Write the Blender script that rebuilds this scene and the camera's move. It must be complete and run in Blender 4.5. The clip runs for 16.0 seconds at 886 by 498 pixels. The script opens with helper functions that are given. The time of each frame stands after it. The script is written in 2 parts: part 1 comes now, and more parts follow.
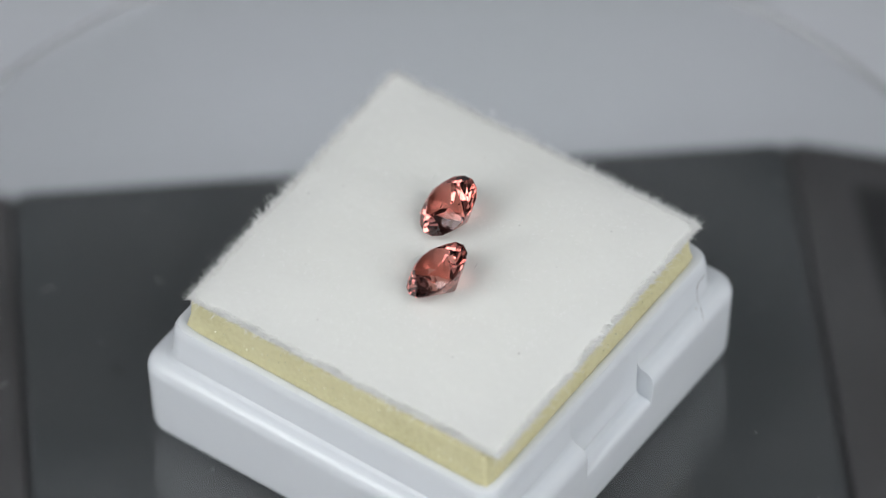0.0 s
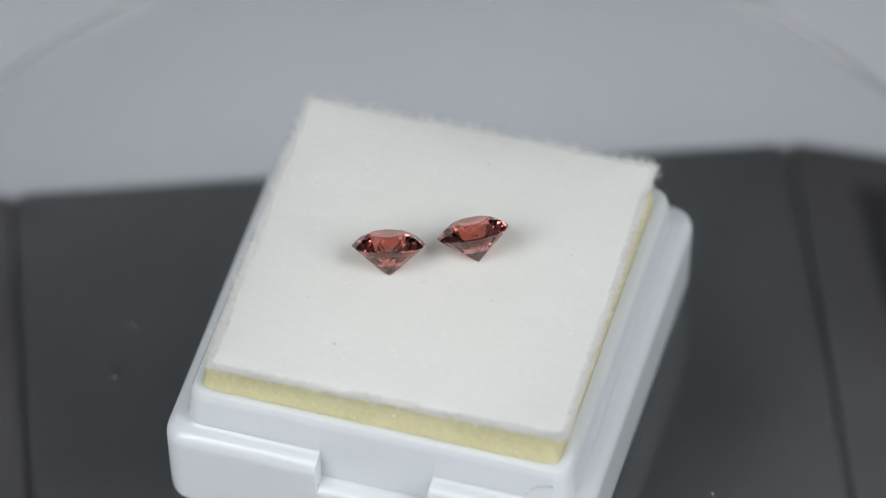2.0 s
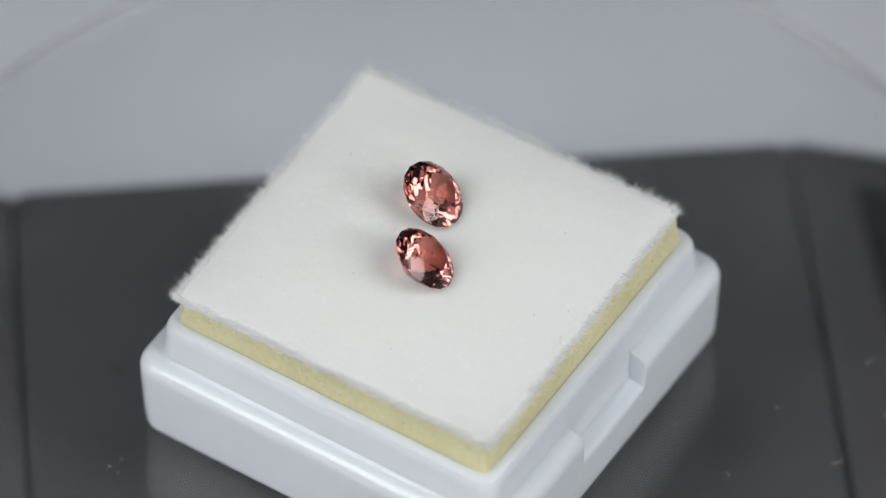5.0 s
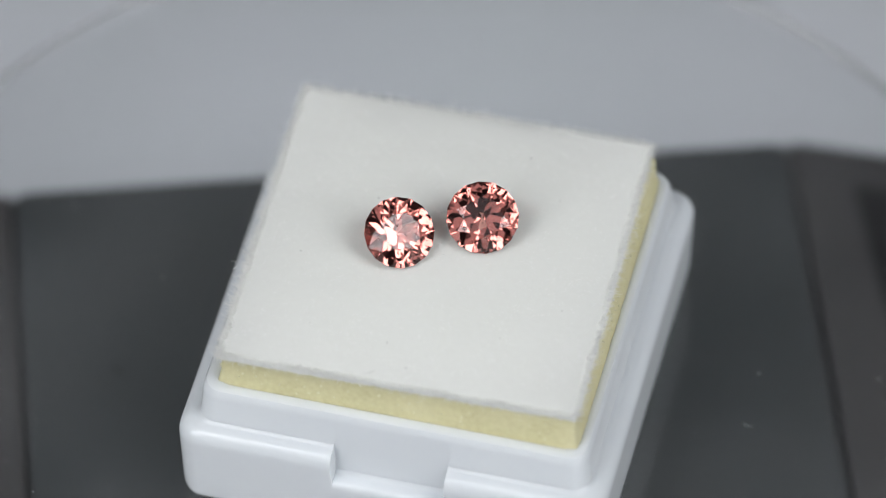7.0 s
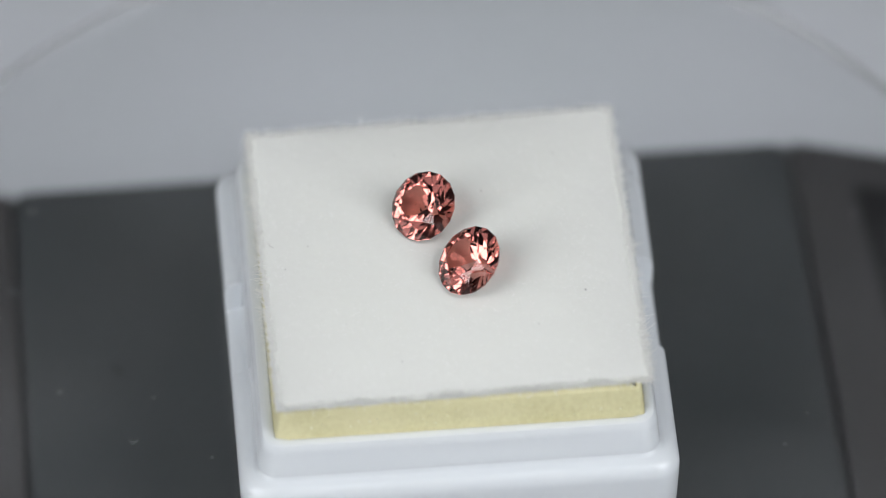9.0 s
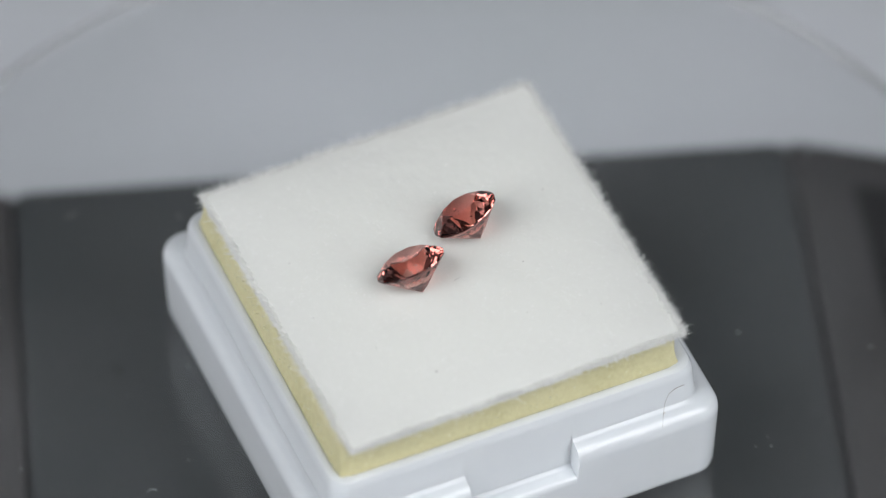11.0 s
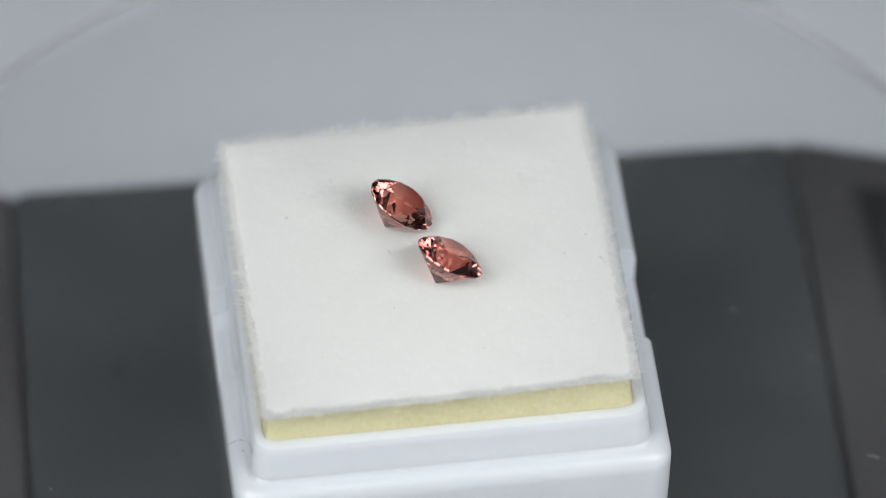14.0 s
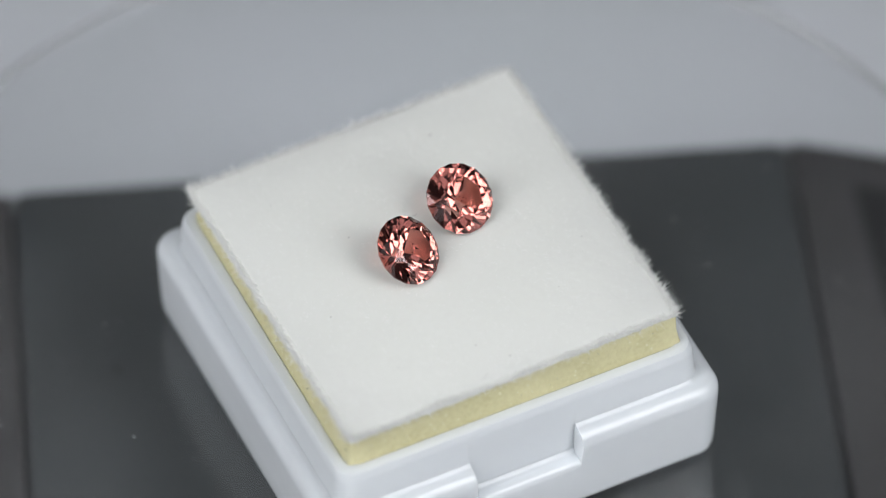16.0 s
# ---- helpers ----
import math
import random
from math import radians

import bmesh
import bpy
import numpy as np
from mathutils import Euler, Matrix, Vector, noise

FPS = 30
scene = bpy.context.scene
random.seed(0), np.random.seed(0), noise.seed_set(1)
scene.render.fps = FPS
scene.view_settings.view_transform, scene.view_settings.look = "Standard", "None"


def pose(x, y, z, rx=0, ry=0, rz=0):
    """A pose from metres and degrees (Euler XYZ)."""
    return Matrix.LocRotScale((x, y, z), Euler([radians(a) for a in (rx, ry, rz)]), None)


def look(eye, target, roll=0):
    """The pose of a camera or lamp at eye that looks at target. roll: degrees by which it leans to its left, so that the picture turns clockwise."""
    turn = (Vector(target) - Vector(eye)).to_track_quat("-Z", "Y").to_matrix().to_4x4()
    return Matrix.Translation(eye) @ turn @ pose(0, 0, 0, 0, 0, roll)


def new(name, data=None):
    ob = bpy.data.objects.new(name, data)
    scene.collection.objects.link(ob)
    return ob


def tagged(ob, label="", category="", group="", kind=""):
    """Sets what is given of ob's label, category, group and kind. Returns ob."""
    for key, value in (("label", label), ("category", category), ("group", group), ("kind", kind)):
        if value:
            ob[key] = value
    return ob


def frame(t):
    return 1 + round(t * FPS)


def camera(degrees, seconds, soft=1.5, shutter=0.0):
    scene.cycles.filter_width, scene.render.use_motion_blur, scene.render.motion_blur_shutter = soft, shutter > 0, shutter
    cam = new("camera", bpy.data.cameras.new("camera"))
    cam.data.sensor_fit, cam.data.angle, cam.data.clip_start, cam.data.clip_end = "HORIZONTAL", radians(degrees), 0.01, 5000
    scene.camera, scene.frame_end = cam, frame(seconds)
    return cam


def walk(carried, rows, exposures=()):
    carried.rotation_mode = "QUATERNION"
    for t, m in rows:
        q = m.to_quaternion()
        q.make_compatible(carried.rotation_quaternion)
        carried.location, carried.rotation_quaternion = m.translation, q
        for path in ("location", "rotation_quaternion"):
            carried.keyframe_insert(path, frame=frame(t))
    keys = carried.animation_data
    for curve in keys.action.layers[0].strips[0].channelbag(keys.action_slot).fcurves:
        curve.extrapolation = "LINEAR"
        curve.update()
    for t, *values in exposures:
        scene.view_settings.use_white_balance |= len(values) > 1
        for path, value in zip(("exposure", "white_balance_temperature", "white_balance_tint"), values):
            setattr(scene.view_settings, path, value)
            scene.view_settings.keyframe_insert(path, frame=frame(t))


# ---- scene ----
# ---------------------------------------------------------------- camera
MM = 0.001
EYE = Vector((0.0, -0.30718, 0.36741))
PITCH, YAW = radians(-49.005), radians(0.088)
AIM = EYE + Vector((math.sin(YAW) * math.cos(PITCH), math.cos(YAW) * math.cos(PITCH), math.sin(PITCH)))
cam = camera(7.41, 16.0, soft=1.05)
cam.data.dof.use_dof = True
cam.data.dof.focus_distance = 0.467
cam.data.dof.aperture_fstop = 16.5
walk(cam, [(0.0, look(EYE, AIM, -0.265)), (16.0, look(EYE, AIM, -0.265))],
     [(0.0, 0.0), (1.5, 0.03), (2.5, 0.02), (4.0, 0.12), (5.3, 0.02), (6.4, 0.06), (7.2, 0.02), (9.0, 0.04), (10.2, 0.02), (11.5, 0.06), (12.7, 0.02), (14.3, 0.13), (15.0, 0.12), (16.0, 0.06)])

# ---------------------------------------------------------------- light
world = bpy.data.worlds.new("room_air")
world.use_nodes = True
world.node_tree.nodes["Background"].inputs[0].default_value = (0.75, 0.85, 1.0, 1)
world.node_tree.nodes["Background"].inputs[1].default_value = 0.30
scene.world = world


def area_lamp(name, place, target, width, height, watts, colour):
    data = bpy.data.lights.new(name, "AREA")
    data.shape, data.size, data.size_y = "RECTANGLE", width, height
    data.energy, data.color = watts, colour
    ob = new(name, data)
    ob.matrix_world = look(place, target)
    return ob


area_lamp("softbox_east", (0.360, -0.277, 0.42), (0, 0, 0.01), 0.31, 0.52, 2.20, (0.97, 0.98, 1.0))
area_lamp("softbox_west", (-0.355, -0.282, 0.42), (0, 0, 0.01), 0.31, 0.52, 2.20, (0.97, 0.98, 1.0))
# unseen overhead fill, added to brighten the stones facing the camera; no fixture known
area_lamp("overhead_fill", (0.0, -0.57, 1.27), (0, -0.55, 0), 1.9, 0.60, 2.1, (0.86, 0.93, 1.0))
# added fill behind the camera for front faces and facets, not a known window
area_lamp("south_fill", (-0.10, -1.42, 0.75), (0, 0, 0.0), 1.1, 0.7, 1.5, (0.88, 0.94, 1.0))
# weak fills added at the side walls to lift facet reflections; no windows known
area_lamp("east_fill", (1.46, 0.35, 0.75), (0, 0.35, 0.75), 1.9, 0.95, 0.5, (0.95, 0.97, 1.0))
area_lamp("west_fill", (-1.46, 0.35, 0.75), (0, 0.35, 0.75), 1.9, 0.95, 0.5, (0.95, 0.97, 1.0))


# ---------------------------------------------------------------- materials
def material(name, colour, rough=0.5, metal=0.0, spec=0.5, grain=(), stain=(), bump=(), sub=0.0, trans=0.0, ior=1.5):
    """grain, stain: (cycles per metre, amount, colour); bump: (cycles per metre, strength)."""
    m = bpy.data.materials.new(name)
    m.use_nodes = True
    nt = m.node_tree
    b = nt.nodes["Principled BSDF"]
    b.inputs["Roughness"].default_value = rough
    b.inputs["Metallic"].default_value = metal
    b.inputs["Specular IOR Level"].default_value = spec
    b.inputs["IOR"].default_value = ior
    b.inputs["Transmission Weight"].default_value = trans
    if sub:
        b.inputs["Subsurface Weight"].default_value = sub
        b.inputs["Subsurface Radius"].default_value = (1.0, 1.0, 1.0)
        b.inputs["Subsurface Scale"].default_value = 0.0012
    tc = nt.nodes.new("ShaderNodeTexCoord")
    last = None
    for scale, amount, other in (*grain, *stain):
        n = nt.nodes.new("ShaderNodeTexNoise")
        n.inputs["Scale"].default_value = scale
        n.inputs["Detail"].default_value = 4
        nt.links.new(tc.outputs["Object"], n.inputs["Vector"])
        ramp = nt.nodes.new("ShaderNodeMapRange")
        ramp.inputs[1].default_value, ramp.inputs[2].default_value = 0.35, 0.7
        ramp.inputs[4].default_value = amount
        nt.links.new(n.outputs[0], ramp.inputs[0])
        mix = nt.nodes.new("ShaderNodeMix")
        mix.data_type = "RGBA"
        mix.inputs[7].default_value = (*other, 1)
        nt.links.new(ramp.outputs[0], mix.inputs[0])
        if last:
            nt.links.new(last, mix.inputs[6])
        else:
            mix.inputs[6].default_value = (*colour, 1)
        last = mix.outputs[2]
    if last:
        nt.links.new(last, b.inputs["Base Color"])
    else:
        b.inputs["Base Color"].default_value = (*colour, 1)
    normal = None
    for scale, strength, dist in bump:
        n = nt.nodes.new("ShaderNodeTexNoise")
        n.inputs["Scale"].default_value = scale
        n.inputs["Detail"].default_value = 3
        nt.links.new(tc.outputs["Object"], n.inputs["Vector"])
        k = nt.nodes.new("ShaderNodeBump")
        k.inputs["Strength"].default_value = strength
        k.inputs["Distance"].default_value = dist
        nt.links.new(n.outputs[0], k.inputs["Height"])
        if normal:
            nt.links.new(normal, k.inputs["Normal"])
        normal = k.outputs[0]
    if normal:
        nt.links.new(normal, b.inputs["Normal"])
    return m


def gem_material(name, colour, ior):
    m = bpy.data.materials.new(name)
    m.use_nodes = True
    nt = m.node_tree
    nt.nodes.remove(nt.nodes["Principled BSDF"])
    out = nt.nodes["Material Output"]
    inner = nt.nodes.new("ShaderNodeBsdfRefraction")
    inner.inputs["Roughness"].default_value = 0.0
    inner.inputs["IOR"].default_value = ior
    inner.inputs["Color"].default_value = (*colour, 1)
    gloss = nt.nodes.new("ShaderNodeBsdfGlossy")
    gloss.inputs["Roughness"].default_value = 0.0
    gloss.inputs["Color"].default_value = (0.95, 0.78, 0.77, 1)
    fresnel = nt.nodes.new("ShaderNodeFresnel")
    fresnel.inputs["IOR"].default_value = ior
    mix = nt.nodes.new("ShaderNodeMixShader")
    nt.links.new(fresnel.outputs[0], mix.inputs[0])
    nt.links.new(inner.outputs[0], mix.inputs[1])
    nt.links.new(gloss.outputs[0], mix.inputs[2])
    nt.links.new(mix.outputs[0], out.inputs[0])
    return m


def fibre_material(name, colour):
    """Thin fibres: half of the light goes through them."""
    m = bpy.data.materials.new(name)
    m.use_nodes = True
    nt = m.node_tree
    nt.nodes.remove(nt.nodes["Principled BSDF"])
    mix = nt.nodes.new("ShaderNodeMixShader")
    mix.inputs[0].default_value = 0.55
    for slot, kind in ((1, "ShaderNodeBsdfDiffuse"), (2, "ShaderNodeBsdfTranslucent")):
        k = nt.nodes.new(kind)
        k.inputs["Color"].default_value = (*colour, 1)
        nt.links.new(k.outputs[0], mix.inputs[slot])
    nt.links.new(mix.outputs[0], nt.nodes["Material Output"].inputs[0])
    return m


def dusty_film(m, scale, most):
    """A thin uneven film of pale dust over a clear material."""
    nt = m.node_tree
    clear = nt.nodes["Principled BSDF"]
    film = nt.nodes.new("ShaderNodeBsdfDiffuse")
    film.inputs["Color"].default_value = (0.80, 0.82, 0.84, 1)
    tc = nt.nodes.new("ShaderNodeTexCoord")
    n = nt.nodes.new("ShaderNodeTexNoise")
    n.inputs["Scale"].default_value = scale
    n.inputs["Detail"].default_value = 3
    span = nt.nodes.new("ShaderNodeMapRange")
    span.inputs[1].default_value, span.inputs[2].default_value = 0.40, 0.65
    span.inputs[4].default_value = most
    mix = nt.nodes.new("ShaderNodeMixShader")
    nt.links.new(tc.outputs["Object"], n.inputs["Vector"])
    nt.links.new(n.outputs[0], span.inputs[0])
    nt.links.new(span.outputs[0], mix.inputs[0])
    nt.links.new(clear.outputs[0], mix.inputs[1])
    nt.links.new(film.outputs[0], mix.inputs[2])
    nt.links.new(mix.outputs[0], nt.nodes["Material Output"].inputs[0])


PLASTIC = material("white_plastic", (0.73, 0.76, 0.785), 0.25, sub=0.5, spec=0.7,
                   grain=((900, 0.25, (0.70, 0.73, 0.765)),), stain=((120, 0.3, (0.68, 0.71, 0.75)),),
                   bump=((1500, 0.04, 0.0001), (160, 0.08, 0.0004)))
FELT = material("white_felt", (0.825, 0.835, 0.795), 1.0, spec=0.1, sub=0.5,
                grain=((2600, 0.25, (0.78, 0.78, 0.74)),), stain=((170, 0.25, (0.79, 0.80, 0.75)),),
                bump=((3000, 0.2, 0.0001), (900, 0.14, 0.0003), (330, 0.12, 0.0005)))
FIBRE = fibre_material("felt_fibre", (0.97, 0.97, 0.96))
FOAM = material("yellow_foam", (0.70, 0.66, 0.40), 0.9, spec=0.25, sub=0.2,
                grain=((2600, 0.75, (0.61, 0.56, 0.31)),), stain=((260, 0.5, (0.80, 0.75, 0.48)),),
                bump=((3800, 0.45, 0.0002),))
FOAM_SKIN = material("cell_glint", (0.85, 0.82, 0.6), 0.12, spec=0.8)
EDGE = material("sawn_acrylic_edge", (0.29, 0.30, 0.32), 0.5, trans=0.8, ior=1.49)
ACRYLIC = material("clear_acrylic", (0.97, 0.98, 0.98), 0.0, trans=1.0, ior=1.49)
dusty_film(ACRYLIC, 55, 0.013)
DUST = material("dust", (0.42, 0.44, 0.47), 0.9)
DARK_LINT = material("dark_lint", (0.50, 0.49, 0.47), 0.8)
HOUSING = material("black_housing", (0.047, 0.046, 0.048), 0.42, grain=((700, 0.4, (0.053, 0.052, 0.054)),),
                   stain=((45, 0.6, (0.058, 0.054, 0.053)),), bump=((2200, 0.02, 0.0001),))
PANEL = material("dark_panel", (0.046, 0.050, 0.053), 0.35, grain=((60, 0.6, (0.053, 0.053, 0.054)),),
                 stain=((25, 0.6, (0.041, 0.044, 0.046)),))
GROOVE = material("groove_black", (0.006, 0.006, 0.007), 0.7)
TABLE = material("grey_laminate", (0.50, 0.52, 0.55), 0.45, grain=((55, 0.35, (0.46, 0.49, 0.50)),),
                 stain=((22, 0.5, (0.52, 0.53, 0.57)),), bump=((400, 0.05, 0.0003),))
WALL = material("wall_paint", (0.22, 0.23, 0.24), 0.85, grain=((40, 0.2, (0.19, 0.20, 0.21)),), bump=((300, 0.1, 0.001),))
CARPET = material("floor_grey", (0.25, 0.25, 0.25), 0.9, grain=((300, 0.5, (0.2, 0.2, 0.2)),))
GEM = gem_material("pink_brown_gem", (0.945, 0.655, 0.607), 1.77)
FLECK = material("dark_inclusion", (0.05, 0.03, 0.025), 0.6)
HAIR = material("hair", (0.16, 0.12, 0.10), 0.5)


# ---------------------------------------------------------------- helpers
def part(name, bm, mat, parent=None, label="", smooth=False):
    me = bpy.data.meshes.new(name)
    bmesh.ops.recalc_face_normals(bm, faces=bm.faces[:])
    for f in bm.faces:
        f.smooth = smooth
    bm.to_mesh(me)
    bm.free()
    me.materials.append(mat)
    ob = new(name, me)
    if parent:
        ob.parent = parent
    return tagged(ob, label)


def box_bm(x0, y0, z0, x1, y1, z1, bevel=0.0):
    bm = bmesh.new()
    bmesh.ops.create_cube(bm, size=1)
    for v in bm.verts:
        v.co = Vector(((x0 + x1) / 2 + v.co.x * (x1 - x0), (y0 + y1) / 2 + v.co.y * (y1 - y0), (z0 + z1) / 2 + v.co.z * (z1 - z0)))
    if bevel:
        bmesh.ops.bevel(bm, geom=bm.edges[:], offset=bevel, segments=3, affect="EDGES", profile=0.5)
    return bm


def loft(rings, cap_low=True, cap_high=True):
    """A skin over rings of equally many points."""
    bm = bmesh.new()
    vs = [[bm.verts.new(p) for p in ring] for ring in rings]
    n = len(rings[0])
    for a, b in zip(vs, vs[1:]):
        for i in range(n):
            bm.faces.new((a[i], a[(i + 1) % n], b[(i + 1) % n], b[i]))
    if cap_low:
        bm.faces.new(vs[0][::-1])
    if cap_high:
        bm.faces.new(vs[-1])
    return bm


def round_square(half, radius, stops=(), seg=8):
    """Outline of a square with round corners, as (x, y, side); stops: extra places along the sides."""
    pts = []
    for k in range(4):
        a = math.pi / 2 * k
        turn = lambda x, y: (x * math.cos(a) - y * math.sin(a), x * math.sin(a) + y * math.cos(a))
        for s in stops:
            pts.append((*turn(s, -half), k))
        for i in range(seg + 1):
            b = -math.pi / 2 + math.pi / 2 * i / seg
            pts.append((*turn(half - radius + radius * math.cos(b), -half + radius + radius * math.sin(b)), k + 10))
    return pts


def lathe(profile, seg=96):
    return loft([[(r * math.cos(2 * math.pi * i / seg), r * math.sin(2 * math.pi * i / seg), z) for i in range(seg)] for r, z in profile])


def strand(bm, points, radius, sides=4):
    """A thin tapering fibre along points."""
    rings = []
    for i, p in enumerate(points):
        p = Vector(p)
        d = (Vector(points[min(i + 1, len(points) - 1)]) - Vector(points[max(i - 1, 0)])).normalized()
        u = d.orthogonal().normalized()
        w = d.cross(u)
        r = radius * (1 - 0.6 * i / (len(points) - 1))
        rings.append([bm.verts.new(p + r * (u * math.cos(2 * math.pi * j / sides) + w * math.sin(2 * math.pi * j / sides))) for j in range(sides)])
    for a, b in zip(rings, rings[1:]):
        for j in range(sides):
            bm.faces.new((a[j], a[(j + 1) % sides], b[(j + 1) % sides], b[j]))
    bm.faces.new(rings[-1])
    bm.faces.new(rings[0][::-1])


def ribbon(bm, points, width, side):
    """A flat tapering fibre along points."""
    rows = []
    for i, p in enumerate(points):
        w = side * (width * (0.5 - 0.4 * i / (len(points) - 1)))
        rows.append((bm.verts.new(p - w), bm.verts.new(p + w)))
    for a, b in zip(rows, rows[1:]):
        bm.faces.new((a[0], a[1], b[1], b[0]))


def empty(name, place=(0, 0, 0)):
    ob = new(name)
    ob.location = place
    ob.empty_display_size = 0.005
    return ob


# ---------------------------------------------------------------- setting
TABLE_Z = -26 * MM


def setting():
    t = 0.02
    tagged(part("floor", box_bm(-1.5, -1.5, -0.80, 1.5, 1.5, -0.776), CARPET), "grey carpeted floor of the room", "floor", kind="structure")
    tagged(part("ceiling", box_bm(-1.5, -1.5, 1.30, 1.5, 1.5, 1.32), WALL), "dark grey painted ceiling of the room", "ceiling", kind="structure")
    for name, b in (("wall_north", (-1.5, 1.5, -0.776, 1.5, 1.5 + t, 1.30)), ("wall_south", (-1.5, -1.5 - t, -0.776, 1.5, -1.5, 1.30)),
                    ("wall_east", (1.5, -1.5, -0.776, 1.5 + t, 1.5, 1.30)), ("wall_west", (-1.5 - t, -1.5, -0.776, -1.5, 1.5, 1.30))):
        tagged(part(name, box_bm(*b), WALL), "dark grey painted plaster wall of the room", "wall", kind="structure")
    table = tagged(empty("work_table", (0, 0, -0.776)), "light grey laminate work table", "table")
    top = part("tabletop", box_bm(-0.6, -0.4, 0.776 + TABLE_Z - 0.025, 0.6, 0.5, 0.776 + TABLE_Z, 0.003), TABLE, table)
    for x in (-0.55, 0.55):
        for y in (-0.35, 0.45):
            part("leg", box_bm(x - 0.02, y - 0.02, 0, x + 0.02, y + 0.02, 0.776 + TABLE_Z - 0.025, 0.002), TABLE, table)


# ---------------------------------------------------------------- turntable
BASE_TOP = -11.9 * MM
DISC_T = 2.0 * MM


def turntable():
    stand = tagged(empty("turntable", (0, 0, TABLE_Z)), "black display turntable with a clear acrylic disc on the table", "turntable")
    stand.rotation_euler = (0, 0, radians(4.6))
    up = -TABLE_Z
    flare = lambda x, y: (0.15 - 0.018 * y) if x > 20 else 0.0
    # housing: a profile with sloped shoulders, run from front to back, its ends rounded
    half = ((40.2, 0.0), (40.4, 2.0), (40.2, 8.5), (39.6, 10.75), (33.6, 12.6), (29.7, 13.8), (29.3, 13.8), (29.15, 13.2), (28.85, 13.2))
    section = [(-x, z) for x, z in half] + [(x, z) for x, z in reversed(half)]
    rings = []
    for y, s in ((-30.4, 0.965), (-30.2, 0.985), (-29.6, 1.0), (29.6, 1.0), (30.2, 0.985), (30.4, 0.965)):
        rings.append([((x * (0.99 + 0.01 * s) + flare(x, y)) * MM, y * MM, z * s * MM) for x, z in section])
    part("housing", loft(rings), HOUSING, stand)
    for side in (-1, 1):
        bm = bmesh.new()
        rows = []
        for y, x0 in ((-29.6, 37.4), (26.3, 33.2)):
            rows.append([bm.verts.new((side * x * MM, y * MM, (13.8 - 0.308 * (x - 29.7) + lift) * MM)) for x, lift in ((x0, 0.06), (39.4, 0.06), (39.4, -0.3), (x0, -0.3))])
        for i in range(4):
            bm.faces.new((rows[0][i], rows[0][(i + 1) % 4], rows[1][(i + 1) % 4], rows[1][i]))
        bm.faces.new(rows[0]), bm.faces.new(rows[1][::-1])
        part("side_strip", bm, GROOVE, stand, "matt black side strip")
    rings = []
    for hx, hy, z in ((28.75, 29.9, 13.1), (28.75, 29.9, 13.95), (28.6, 29.75, 14.1)):
        r = 0.8
        ring = []
        for k, (sx, sy) in enumerate(((1, -1), (1, 1), (-1, 1), (-1, -1))):
            for i in range(5):
                b = -math.pi / 2 + math.pi / 2 * (k + i / 4)
                ring.append(((sx * (hx - r) + r * math.cos(b) + flare(sx * hx, sy * hy)) * MM, (sy * (hy - r) + r * math.sin(b)) * MM, z * MM))
        rings.append(ring)
    panel = part("top_panel", loft(rings), PANEL, stand, "smooth dark top panel")
    speck = part("dirt_speck", lathe(((0.34 * MM, 0.0), (0.28 * MM, 0.05 * MM)), 12), GROOVE, panel, "tiny black speck of dirt")
    speck.location = (-22.1 * MM, 12.1 * MM, 14.1 * MM)
    part("spindle", lathe(((6 * MM, 14.0 * MM), (6 * MM, 22.0 * MM), (7.5 * MM, 22.2 * MM), (7.5 * MM, up - DISC_T - 0.02 * MM)), 48), HOUSING, stand)
    R, b = 43.2 * MM, 0.4 * MM
    plate = part("disc", lathe(((R - b, -DISC_T), (R, -DISC_T + b), (R, -b), (R - b, 0.0)), 160), ACRYLIC, stand, "clear polished acrylic disc")
    plate.visible_shadow = False
    plate.data.materials.append(EDGE)
    for f in plate.data.polygons:
        if abs(f.normal.z) < 0.9:
            f.material_index = 1
    rnd = random.Random(4)
    bm = bmesh.new()
    for _ in range(110):
        a, r = rnd.uniform(0, 2 * math.pi), math.sqrt(rnd.uniform(0.16, 1)) * 40 * MM
        s = rnd.choice((0.04, 0.05, 0.06, 0.09)) * MM
        m = pose(r * math.cos(a), r * math.sin(a), s * 0.4, 0, 0, rnd.uniform(0, 180)) @ Matrix.Diagonal((s * rnd.uniform(0.8, 1.8), s, s * 0.5, 1))
        bmesh.ops.create_icosphere(bm, subdivisions=1, radius=1, matrix=m)
    tagged(part("dust_specks", bm, DUST, plate, "pale dust specks"), kind="stuff")
    bm = bmesh.new()
    for _ in range(9):
        a, r = rnd.uniform(0, 2 * math.pi), rnd.uniform(21, 38) * MM
        h, pts = rnd.uniform(0, 6.28), []
        p = Vector((r * math.cos(a), r * math.sin(a), 0.05 * MM))
        bend = rnd.uniform(-0.9, 0.9)
        for i in range(7):
            pts.append(p.copy())
            p += Vector((math.cos(h), math.sin(h), 0)) * rnd.uniform(0.12, 0.22) * MM
            h += bend
        strand(bm, pts, 0.035 * MM)
    tagged(part("lint_curls", bm, DUST, plate, "pale curls of lint"), kind="stuff")
    return stand, plate


# ---------------------------------------------------------------- gem box
BOX_C = Vector((-0.13, -0.49, 0)) * MM
NOTCH = 4.0


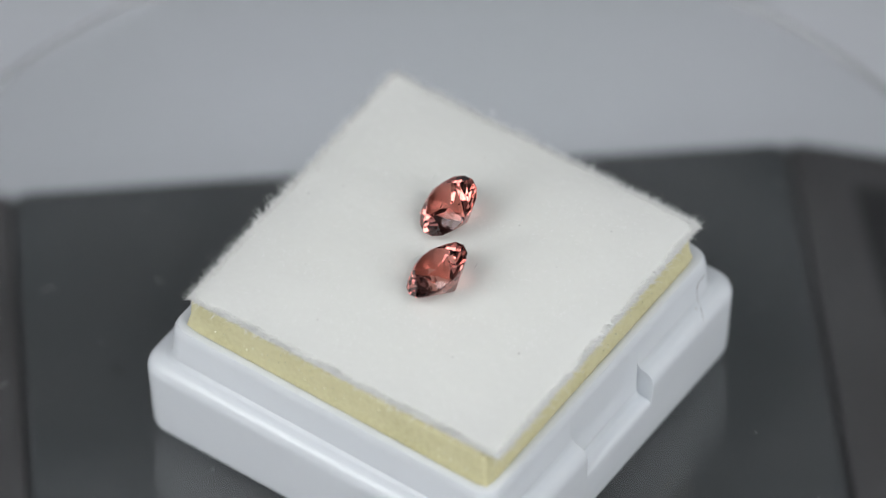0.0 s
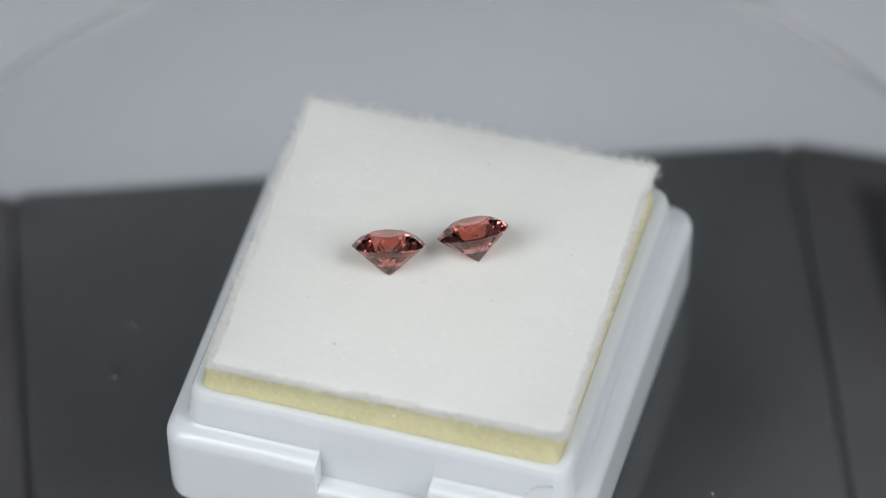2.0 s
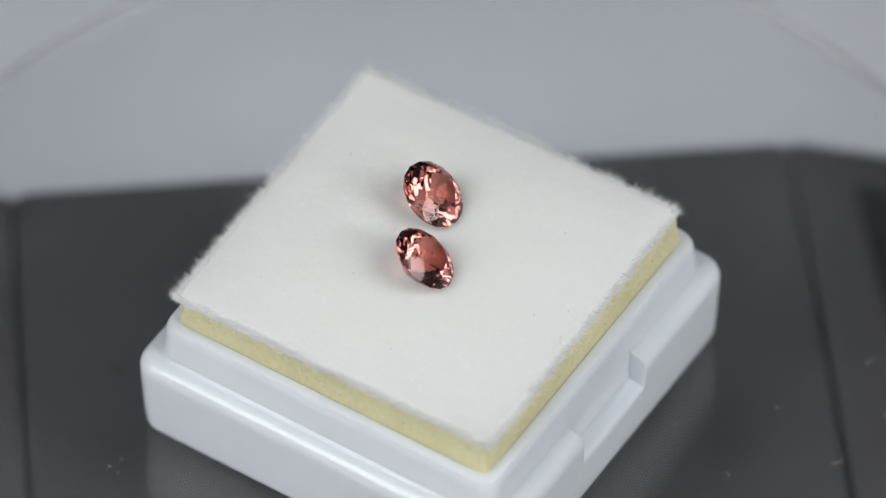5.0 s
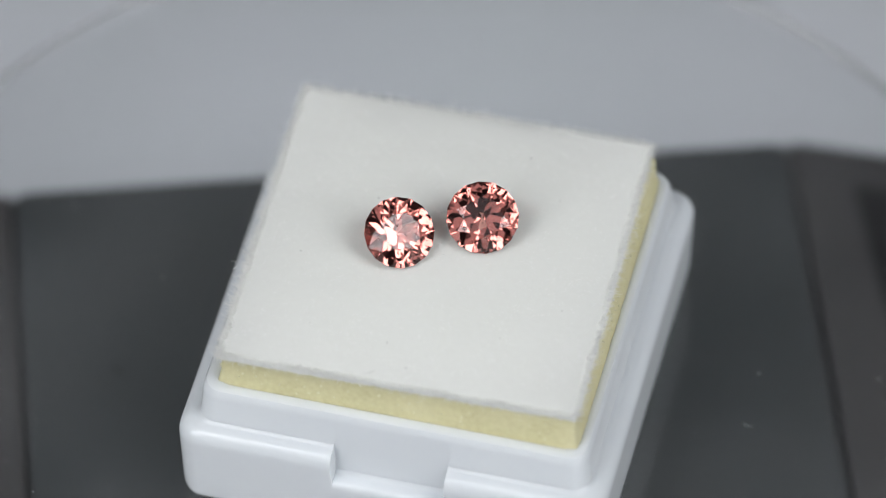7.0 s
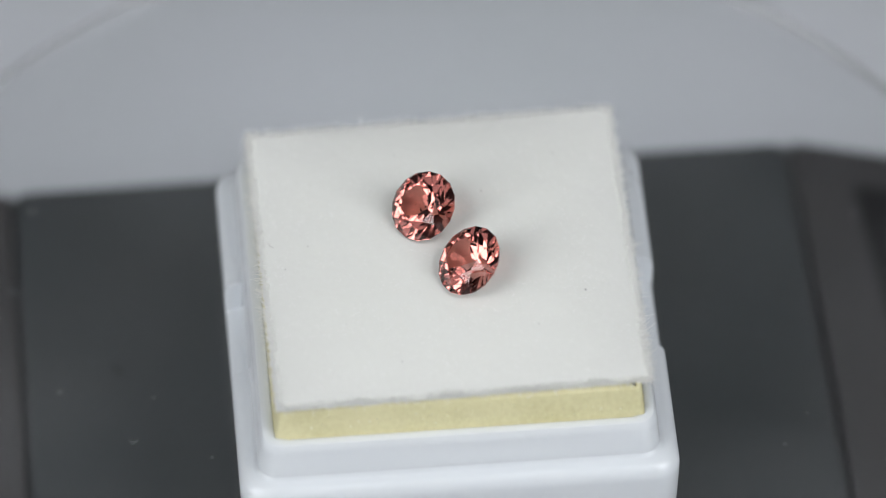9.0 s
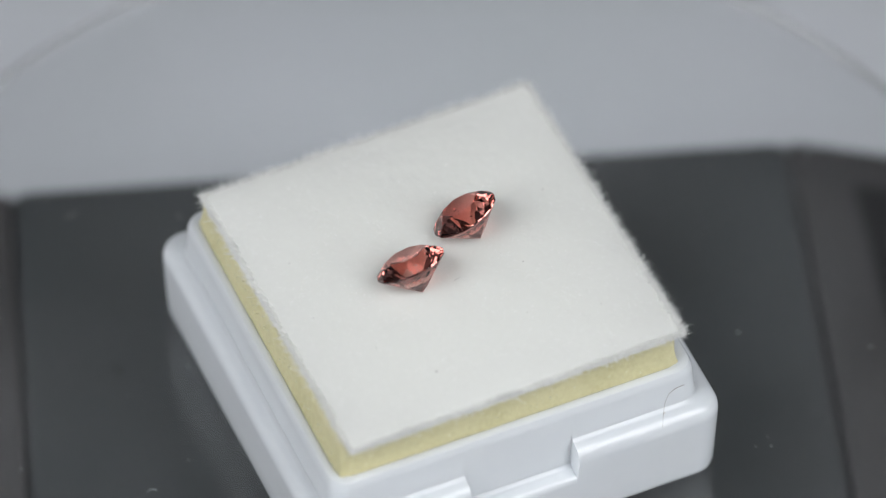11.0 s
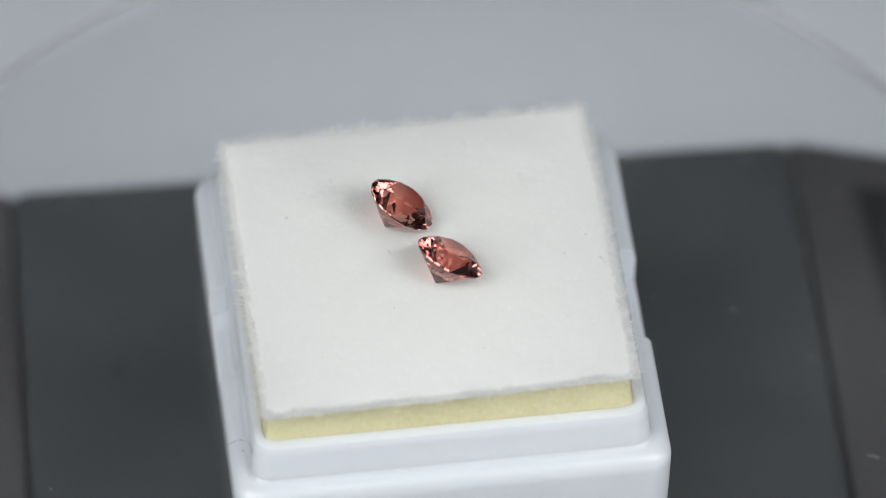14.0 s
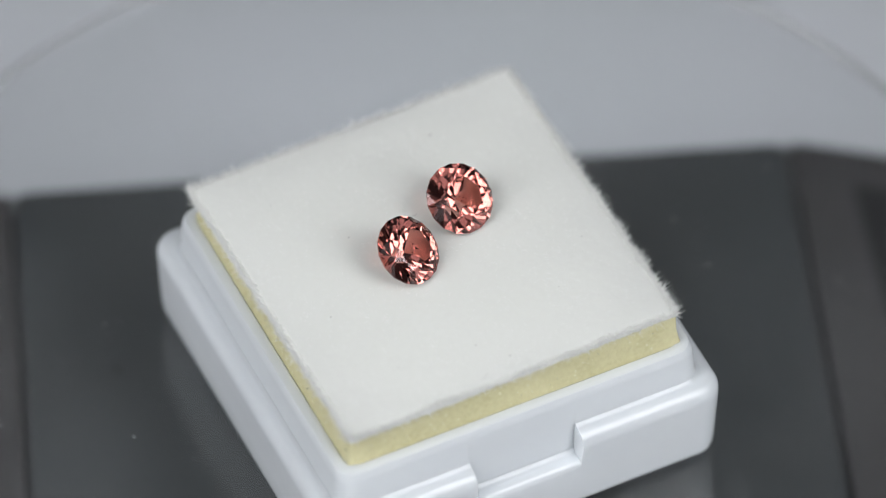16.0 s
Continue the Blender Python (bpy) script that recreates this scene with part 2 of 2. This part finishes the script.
def gem_box():
    box = tagged(empty("gem_box"), "white plastic gem display box base with stepped rim", "gem box")
    plain = ((13.6, 0.0), (14.45, 0.12), (14.75, 0.4), (14.83, 0.8), (14.9, 2.5), (14.94, 4.0), (14.96, 4.5), (15.0, 5.9), (15.0, 6.25),
             (14.92, 6.65), (14.72, 6.98), (14.4, 7.16), (14.1, 7.23), (13.92, 7.28), (13.74, 7.46), (13.65, 7.8), (13.53, 9.45), (13.46, 9.9),
             (13.3, 10.2), (13.05, 10.29), (12.85, 10.26), (12.7, 10.12), (12.64, 9.9), (12.62, 8.0))
    cut = ((13.6, 0.0), (14.45, 0.12), (14.75, 0.4), (14.83, 0.8), (14.88, 2.2), (14.92, 3.4), (14.94, 4.0), (14.93, 4.2), (14.88, 4.4),
           (14.78, 4.55), (14.6, 4.63), (14.3, 4.66), (14.1, 4.67), (13.9, 4.74), (13.76, 4.95), (13.70, 5.4)) + plain[16:]
    stops = (-9, -NOTCH - 0.22, -NOTCH + 0.0, -NOTCH + 0.12, -2, 0, 2, NOTCH - 0.12, NOTCH, NOTCH + 0.22, 9)
    rings = []
    for i in range(len(plain)):
        ring = []
        half, z = plain[i]
        radius = max(1.65 - (15.0 - half) * 0.25, 0.5)
        for x, y, side in round_square(half, radius, stops):
            zz = z
            if side in (0, 2) and abs(x) < NOTCH - 0.05:
                y, zz = math.copysign(cut[i][0], y), cut[i][1]
            if i > 19:
                x, y = x - math.copysign(0.13, x) - 0.10, y - math.copysign(0.14, y) - 0.08
            ring.append((x * MM, y * MM, zz * MM))
        rings.append(ring)
    for name, bm in (("tray", loft(rings[:15], True, False)), ("rim", loft(rings[14:], False, True))):
        ob = part(name, bm, PLASTIC, box, smooth=True)
        ob.location = BOX_C
        ob.data.set_sharp_from_angle(angle=radians(38))
    bm = bmesh.new()
    bmesh.ops.create_icosphere(bm, subdivisions=1, radius=1, matrix=pose(10.63 * MM, -14.52 * MM, 7.24 * MM, 0, 0, 20) @ Matrix.Diagonal((0.13 * MM, 0.08 * MM, 0.05 * MM, 1)))
    part("dirt_speck", bm, DARK_LINT, box, "small grey speck on the ledge")
    return box


PAD_C = Vector((0.06, -0.70, 0)) * MM
FOAM_C = BOX_C + Vector((-0.10, -0.08, 0)) * MM
PAD_A = 1.1


def felt_height(x, y):
    """Top of the felt over the pad, x and y from -1 to 1."""
    e = max(abs(x), abs(y))
    edge = max(0.0, (e - 0.965) / 0.035)
    return 13.16 + 0.95 * (1 - abs(x) ** 2.6) * (1 - abs(y) ** 2.6) - 0.14 * edge ** 2


def pad_insert():
    pad = tagged(empty("pad_insert"), "yellow foam pad topped with fuzzy white felt in the box", "foam pad")
    # foam block, slightly ragged
    rings = []
    stops = [i * 0.6 - 11.4 for i in range(39)]
    for half, z in ((12.5, 8.1), (12.70, 9.6), (12.76, 10.1), (12.68, 10.35), (12.60, 10.7), (12.50, 11.3), (12.46, 12.62), (12.36, 12.82), (8.0, 12.86)):
        ring = []
        for x, y, _ in round_square(half, 0.25, stops, 3):
            k = noise.noise((x * 1.3, y * 1.3, z * 2)) * 0.06 + noise.noise((x * 4, y * 4, z * 5)) * 0.015
            s = 1 + k / 12.5
            ring.append(((x - math.copysign(0.13, x)) * s * MM + FOAM_C.x, (y - math.copysign(0.14, y)) * s * MM + FOAM_C.y, z * MM))
        rings.append(ring)
    part("foam", loft(rings), FOAM, pad, "pale yellow open-cell foam", True)
    # bright torn cells of the foam
    rnd = random.Random(11)
    bm = bmesh.new()
    for _ in range(240):
        side, s, z = rnd.randrange(4), rnd.uniform(-12.2, 12.2), rnd.uniform(10.4, 12.4)
        x, y = ((s, -12.56), (12.56, s), (s, 12.56), (-12.56, s))[side]
        m = Matrix.Translation((0.993 * x * MM + FOAM_C.x, 0.997 * y * MM + FOAM_C.y, z * MM)) @ Euler((rnd.uniform(0, 6), rnd.uniform(0, 6), 0)).to_matrix().to_4x4()
        q = rnd.uniform(0.04, 0.09) * MM
        bmesh.ops.create_grid(bm, x_segments=1, y_segments=1, size=q, matrix=m)
    tagged(part("torn_foam", bm, FOAM_SKIN, pad, "glinting torn foam cells"), kind="stuff")
    # felt: domed sheet with an uneven skirt
    N, half, deep = 90, 12.44, 12.66
    turn = pose(PAD_C.x, PAD_C.y, 0, 0, 0, PAD_A)
    bm = bmesh.new()
    grid = []
    for j in range(N + 1):
        row = []
        for i in range(N + 1):
            u, v = 2 * i / N - 1, 2 * j / N - 1
            wob = 0.10 * noise.noise((u * 7, v * 7, 3.1)) + 0.06 * noise.noise((u * 25, v * 25, 1.7))
            z = felt_height(u, v) + 0.07 * noise.noise((u * 5, v * 5, 0)) + 0.018 * noise.noise((u * 22, v * 22, 5))
            row.append(bm.verts.new(turn @ Vector(((u * half + wob * abs(u)) * MM, (v * deep + wob * abs(v)) * MM, z * MM))))
        grid.append(row)
    for j in range(N):
        for i in range(N):
            bm.faces.new((grid[j][i], grid[j][i + 1], grid[j + 1][i + 1], grid[j + 1][i]))
    rim = [grid[0][i] for i in range(N)] + [grid[j][N] for j in range(N)] + [grid[N][i] for i in range(N, 0, -1)] + [grid[j][0] for j in range(N, 0, -1)]
    prev = rim
    for drop, inset in ((0.04, -0.03), (0.09, -0.02), (0.15, 0.15), (0.17, 1.2)):
        cur = []
        for v in rim:
            c = v.co - PAD_C
            s = 1 - inset / 12.6
            d = drop + 0.04 * noise.noise((v.co.x * 900, v.co.y * 900, drop)) + 0.10 * noise.noise((v.co.x * 200, v.co.y * 200, 7))
            cur.append(bm.verts.new((PAD_C.x + c.x * s, PAD_C.y + c.y * s, v.co.z - d * MM)))
        for i in range(len(rim)):
            k = (i + 1) % len(rim)
            bm.faces.new((prev[i], prev[k], cur[k], cur[i]))
        prev = cur
    bm.faces.new(prev)
    part("felt", bm, FELT, pad, "fuzzy white felt", True)
    # fibres standing out along the cut edges
    bm = bmesh.new()
    for fibre in range(26000):
        side, s = rnd.randrange(4), rnd.uniform(-1, 1)
        ox, oy = ((0, -1), (1, 0), (0, 1), (-1, 0))[side]
        x, y = (s, oy) if oy else (ox, s)
        clump = 0.5 + 0.5 * noise.noise((x * 14, y * 14, 2))
        k = rnd.uniform(0, 1)
        z = 12.94 + 0.20 * k ** 1.2 + 0.10 * noise.noise((x * 6, y * 6, 0))
        d = Vector((ox + rnd.uniform(-0.6, 0.6), oy + rnd.uniform(-0.6, 0.6), rnd.uniform(0.15, 1.0))).normalized()
        tuft = fibre % 6 == 0
        length = (rnd.uniform(0.45, 1.0) if tuft else rnd.uniform(0.20, 0.60)) * (0.55 + 0.7 * clump) * MM
        inset = 0.10 + 0.40 * k ** 2
        p = turn @ Vector(((x * half - ox * inset) * MM, (y * deep - oy * inset) * MM, z * MM))
        bend = Vector((rnd.uniform(-1, 1), rnd.uniform(-1, 1), rnd.uniform(-0.6, 0.6))) * 0.25
        across = d.cross(Vector((rnd.uniform(-1, 1), rnd.uniform(-1, 1), 0.3))).normalized()
        ribbon(bm, (p, p + d * length * 0.55, p + (d + bend) * length), (0.050 if tuft else 0.036) * MM, across)
    # short nap over the whole sheet
    for _ in range(9000):
        u, v = rnd.uniform(-0.985, 0.985), rnd.uniform(-0.985, 0.985)
        p = turn @ Vector((u * half * MM, v * deep * MM, (felt_height(u, v) - 0.03) * MM))
        d = Vector((rnd.uniform(-1, 1), rnd.uniform(-1, 1), rnd.uniform(0.0, 0.4))).normalized()
        length = rnd.uniform(0.12, 0.30) * MM
        bend = Vector((rnd.uniform(-1, 1), rnd.uniform(-1, 1), -0.5)) * 0.4
        ribbon(bm, (p, p + d * length * 0.5, p + (d + bend) * length), 0.030 * MM, d.cross(Vector((rnd.uniform(-1, 1), rnd.uniform(-1, 1), 0.3))).normalized())
    for c, a0, r in (((13.2, 4.3, 13.35), 1.6, 0.24), ((-12.7, -5.2, 13.05), 2.6, 0.25), ((6.5, 12.1, 13.1), 1.2, 0.2), ((12.6, -9.4, 13.0), -0.6, 0.28), ((-3.2, -13.1, 12.95), -2.0, 0.2)):
        strand(bm, [Vector((c[0] + r * math.cos(a0 + 0.7 * i), c[1] + r * math.sin(a0 + 0.7 * i), c[2] + 0.05 * i)) * MM for i in range(7)], 0.024 * MM, 4)
    tagged(part("felt_fringe", bm, FIBRE, pad, "white felt fibres of the nap and cut edge"), kind="stuff")
    # specks caught in the felt
    bm = bmesh.new()
    for x, y, size in ((-0.53, 10.4, 0.05), (1.23, 8.71, 0.045), (-4.3, -9.85, 0.07), (4.96, -3.5, 0.05), (9.0, 2.2, 0.05), (-9.6, 3.1, 0.04), (6.8, 8.2, 0.035),
                       (-7.2, -6.4, 0.04), (3.4, -7.7, 0.03), (-6.1, 6.6, 0.035), (8.4, -8.8, 0.04)):
        m = pose(x * MM, y * MM, (felt_height(x / 12.6, (y + 0.77) / 12.6) + 0.06) * MM, 0, 0, x * 40) @ Matrix.Diagonal((size * 1.6 * MM, size * MM, size * 0.6 * MM, 1))
        bmesh.ops.create_icosphere(bm, subdivisions=1, radius=1, matrix=m)
    for pts in (((1.55, 11.05), (1.7, 11.2), (1.78, 11.35), (2.0, 11.3), (2.15, 11.5)), ((-0.1, -3.3), (0.05, -3.2), (0.25, -3.25), (0.4, -3.1))):
        strand(bm, [(x * MM, y * MM, (felt_height(x / 12.6, (y + 0.77) / 12.6) + 0.10) * MM) for x, y in pts], 0.02 * MM)
    tagged(part("specks", bm, DARK_LINT, pad, "dark specks caught in the felt"), kind="stuff")
    return pad


# ---------------------------------------------------------------- gemstones
def brilliant(name, radius, seed, label, flecks):
    """A round brilliant with flat facets, its axis along z, girdle at z = 0; flecks: (x, y, z, size, stretch) in radii."""
    rnd = random.Random(seed)
    g = 0.022
    tc, tp = math.tan(radians(34.0)), math.tan(radians(40.3))
    rt, rs, rl = 0.55, 0.78, 0.30
    polar = lambda r, a, z: Vector((r * math.cos(a), r * math.sin(a), z))
    H = math.pi / 8
    zt = g + (1 - rt) * tc
    cuts = [(Vector((0, 0, zt)), Vector((0, 0, 1)))]

    def facet(p, q, r, wobble):
        n = (q - p).cross(r - p).normalized()
        if n.dot(p + q + r) < 0:
            n = -n
        n = (n + Vector([rnd.uniform(-1, 1) * wobble for _ in range(3)])).normalized()
        cuts.append(((p + q + r) / 3 + n * rnd.uniform(-0.4, 0.4) * wobble, n))

    for k in range(8):
        a, n = 2 * H * k, 2 * H * (k + 1)
        star = polar(rs, a + H, g + (1 - rs * math.cos(H)) * tc)
        last = polar(rs, a - H, g + (1 - rs * math.cos(H)) * tc)
        low = polar(rl, a + H, -g - (1 - rl * math.cos(H)) * tp)
        before = polar(rl, a - H, -g - (1 - rl * math.cos(H)) * tp)
        facet(polar(rt, a, zt), last, star, 0.012)
        facet(polar(rt, a, zt), polar(rt, n, zt), star, 0.012)
        facet(polar(0, 0, -g - tp), before, low, 0.008)
        for b in (a, n):
            facet(star, polar(1, b, g), polar(1, a + H, g), 0.010)
            facet(low, polar(1, b, -g), polar(1, a + H, -g), 0.006)
    bm = lathe(((1.0, -1.2), (1.0, 0.8)), 16)
    for p, n in cuts:
        cut = bmesh.ops.bisect_plane(bm, geom=bm.verts[:] + bm.edges[:] + bm.faces[:], dist=1e-5, plane_co=p, plane_no=n, clear_outer=True)
        edges = [e for e in cut["geom_cut"] if isinstance(e, bmesh.types.BMEdge) and e.is_boundary]
        if edges:
            bmesh.ops.contextual_create(bm, geom=edges)
    for v in bm.verts:
        v.co *= radius
    ob = part(name, bm, GEM)
    for x, y, z, size, stretch in flecks:
        bm = bmesh.new()
        m = pose(x * radius, y * radius, z * radius, 0, 25, 300 * x) @ Matrix.Diagonal((size * stretch * radius, size * radius, size * 0.7 * radius, 1))
        bmesh.ops.create_icosphere(bm, subdivisions=1, radius=1, matrix=m)
        part("inclusion", bm, FLECK, ob, "dark mineral inclusion")
    return tagged(ob, label, "gemstone", "pair of gemstones")


def stray_hair():
    bm = bmesh.new()
    strand(bm, [Vector(p) * MM for p in ((12.3, -14.07, 8.95), (11.72, -14.06, 8.90), (11.12, -14.18, 8.71), (10.58, -14.64, 8.39), (10.28, -15.10, 7.95), (10.12, -15.38, 7.55), (10.04, -15.55, 7.2))], 0.022 * MM, 5)
    return tagged(part("stray_hair", bm, HAIR), "short dark hair clinging to the white plastic rim", "hair")


def tilted(x, y, z, azimuth, tilt, spin):
    """Pose of a stone whose axis leans by tilt towards azimuth (degrees, millimetres)."""
    return pose(x * MM, y * MM, z * MM) @ pose(0, 0, 0, 0, 0, azimuth) @ pose(0, 0, 0, 0, tilt, 0) @ pose(0, 0, 0, 0, 0, spin)


STONE_A = tilted(2.42, 0.667, 15.76, 124.4, 37.3, 10)
STONE_B = tilted(-2.775, -2.026, 15.755, 107.5, 36.9, 3)

setting()
stand, disc = turntable()
gem_case = gem_box()
pad = pad_insert()
stone_a = brilliant("gemstone", 2.455 * MM, 1, "pinkish brown round brilliant-cut gemstone tilted on the felt",
                    ((0.12, 0.10, 0.02, 0.030, 2.4), (-0.02, 0.16, -0.05, 0.022, 1.5), (0.05, -0.12, 0.10, 0.020, 1.2), (-0.20, 0.05, -0.30, 0.035, 1.8)))
stone_b = brilliant("gemstone", 2.496 * MM, 2, "reddish brown round brilliant-cut gemstone leaning on the felt",
                    ((0.02, 0.02, 0.05, 0.022, 1.2), (0.10, 0.06, 0.03, 0.018, 1.0), (0.06, -0.08, 0.08, 0.020, 1.3), (-0.06, -0.05, 0.02, 0.022, 1.1), (0.16, -0.02, 0.10, 0.016, 1.0)))
hair = stray_hair()


# ---------------------------------------------------------------- turning
def angle(t):
    return 1.271 - 35.567 * (t - 1.5)


def motions():
    times = [i * 0.25 for i in range(65)]
    walk(disc, [(t, pose(0, 0, -TABLE_Z, 0, 0, angle(t))) for t in times])
    for thing, rest in ((gem_case, Matrix()), (pad, Matrix()), (hair, Matrix()), (stone_a, STONE_A), (stone_b, STONE_B)):
        walk(thing, [(t, pose(0, 0, 0, 0, 0, angle(t)) @ rest) for t in times])


motions()
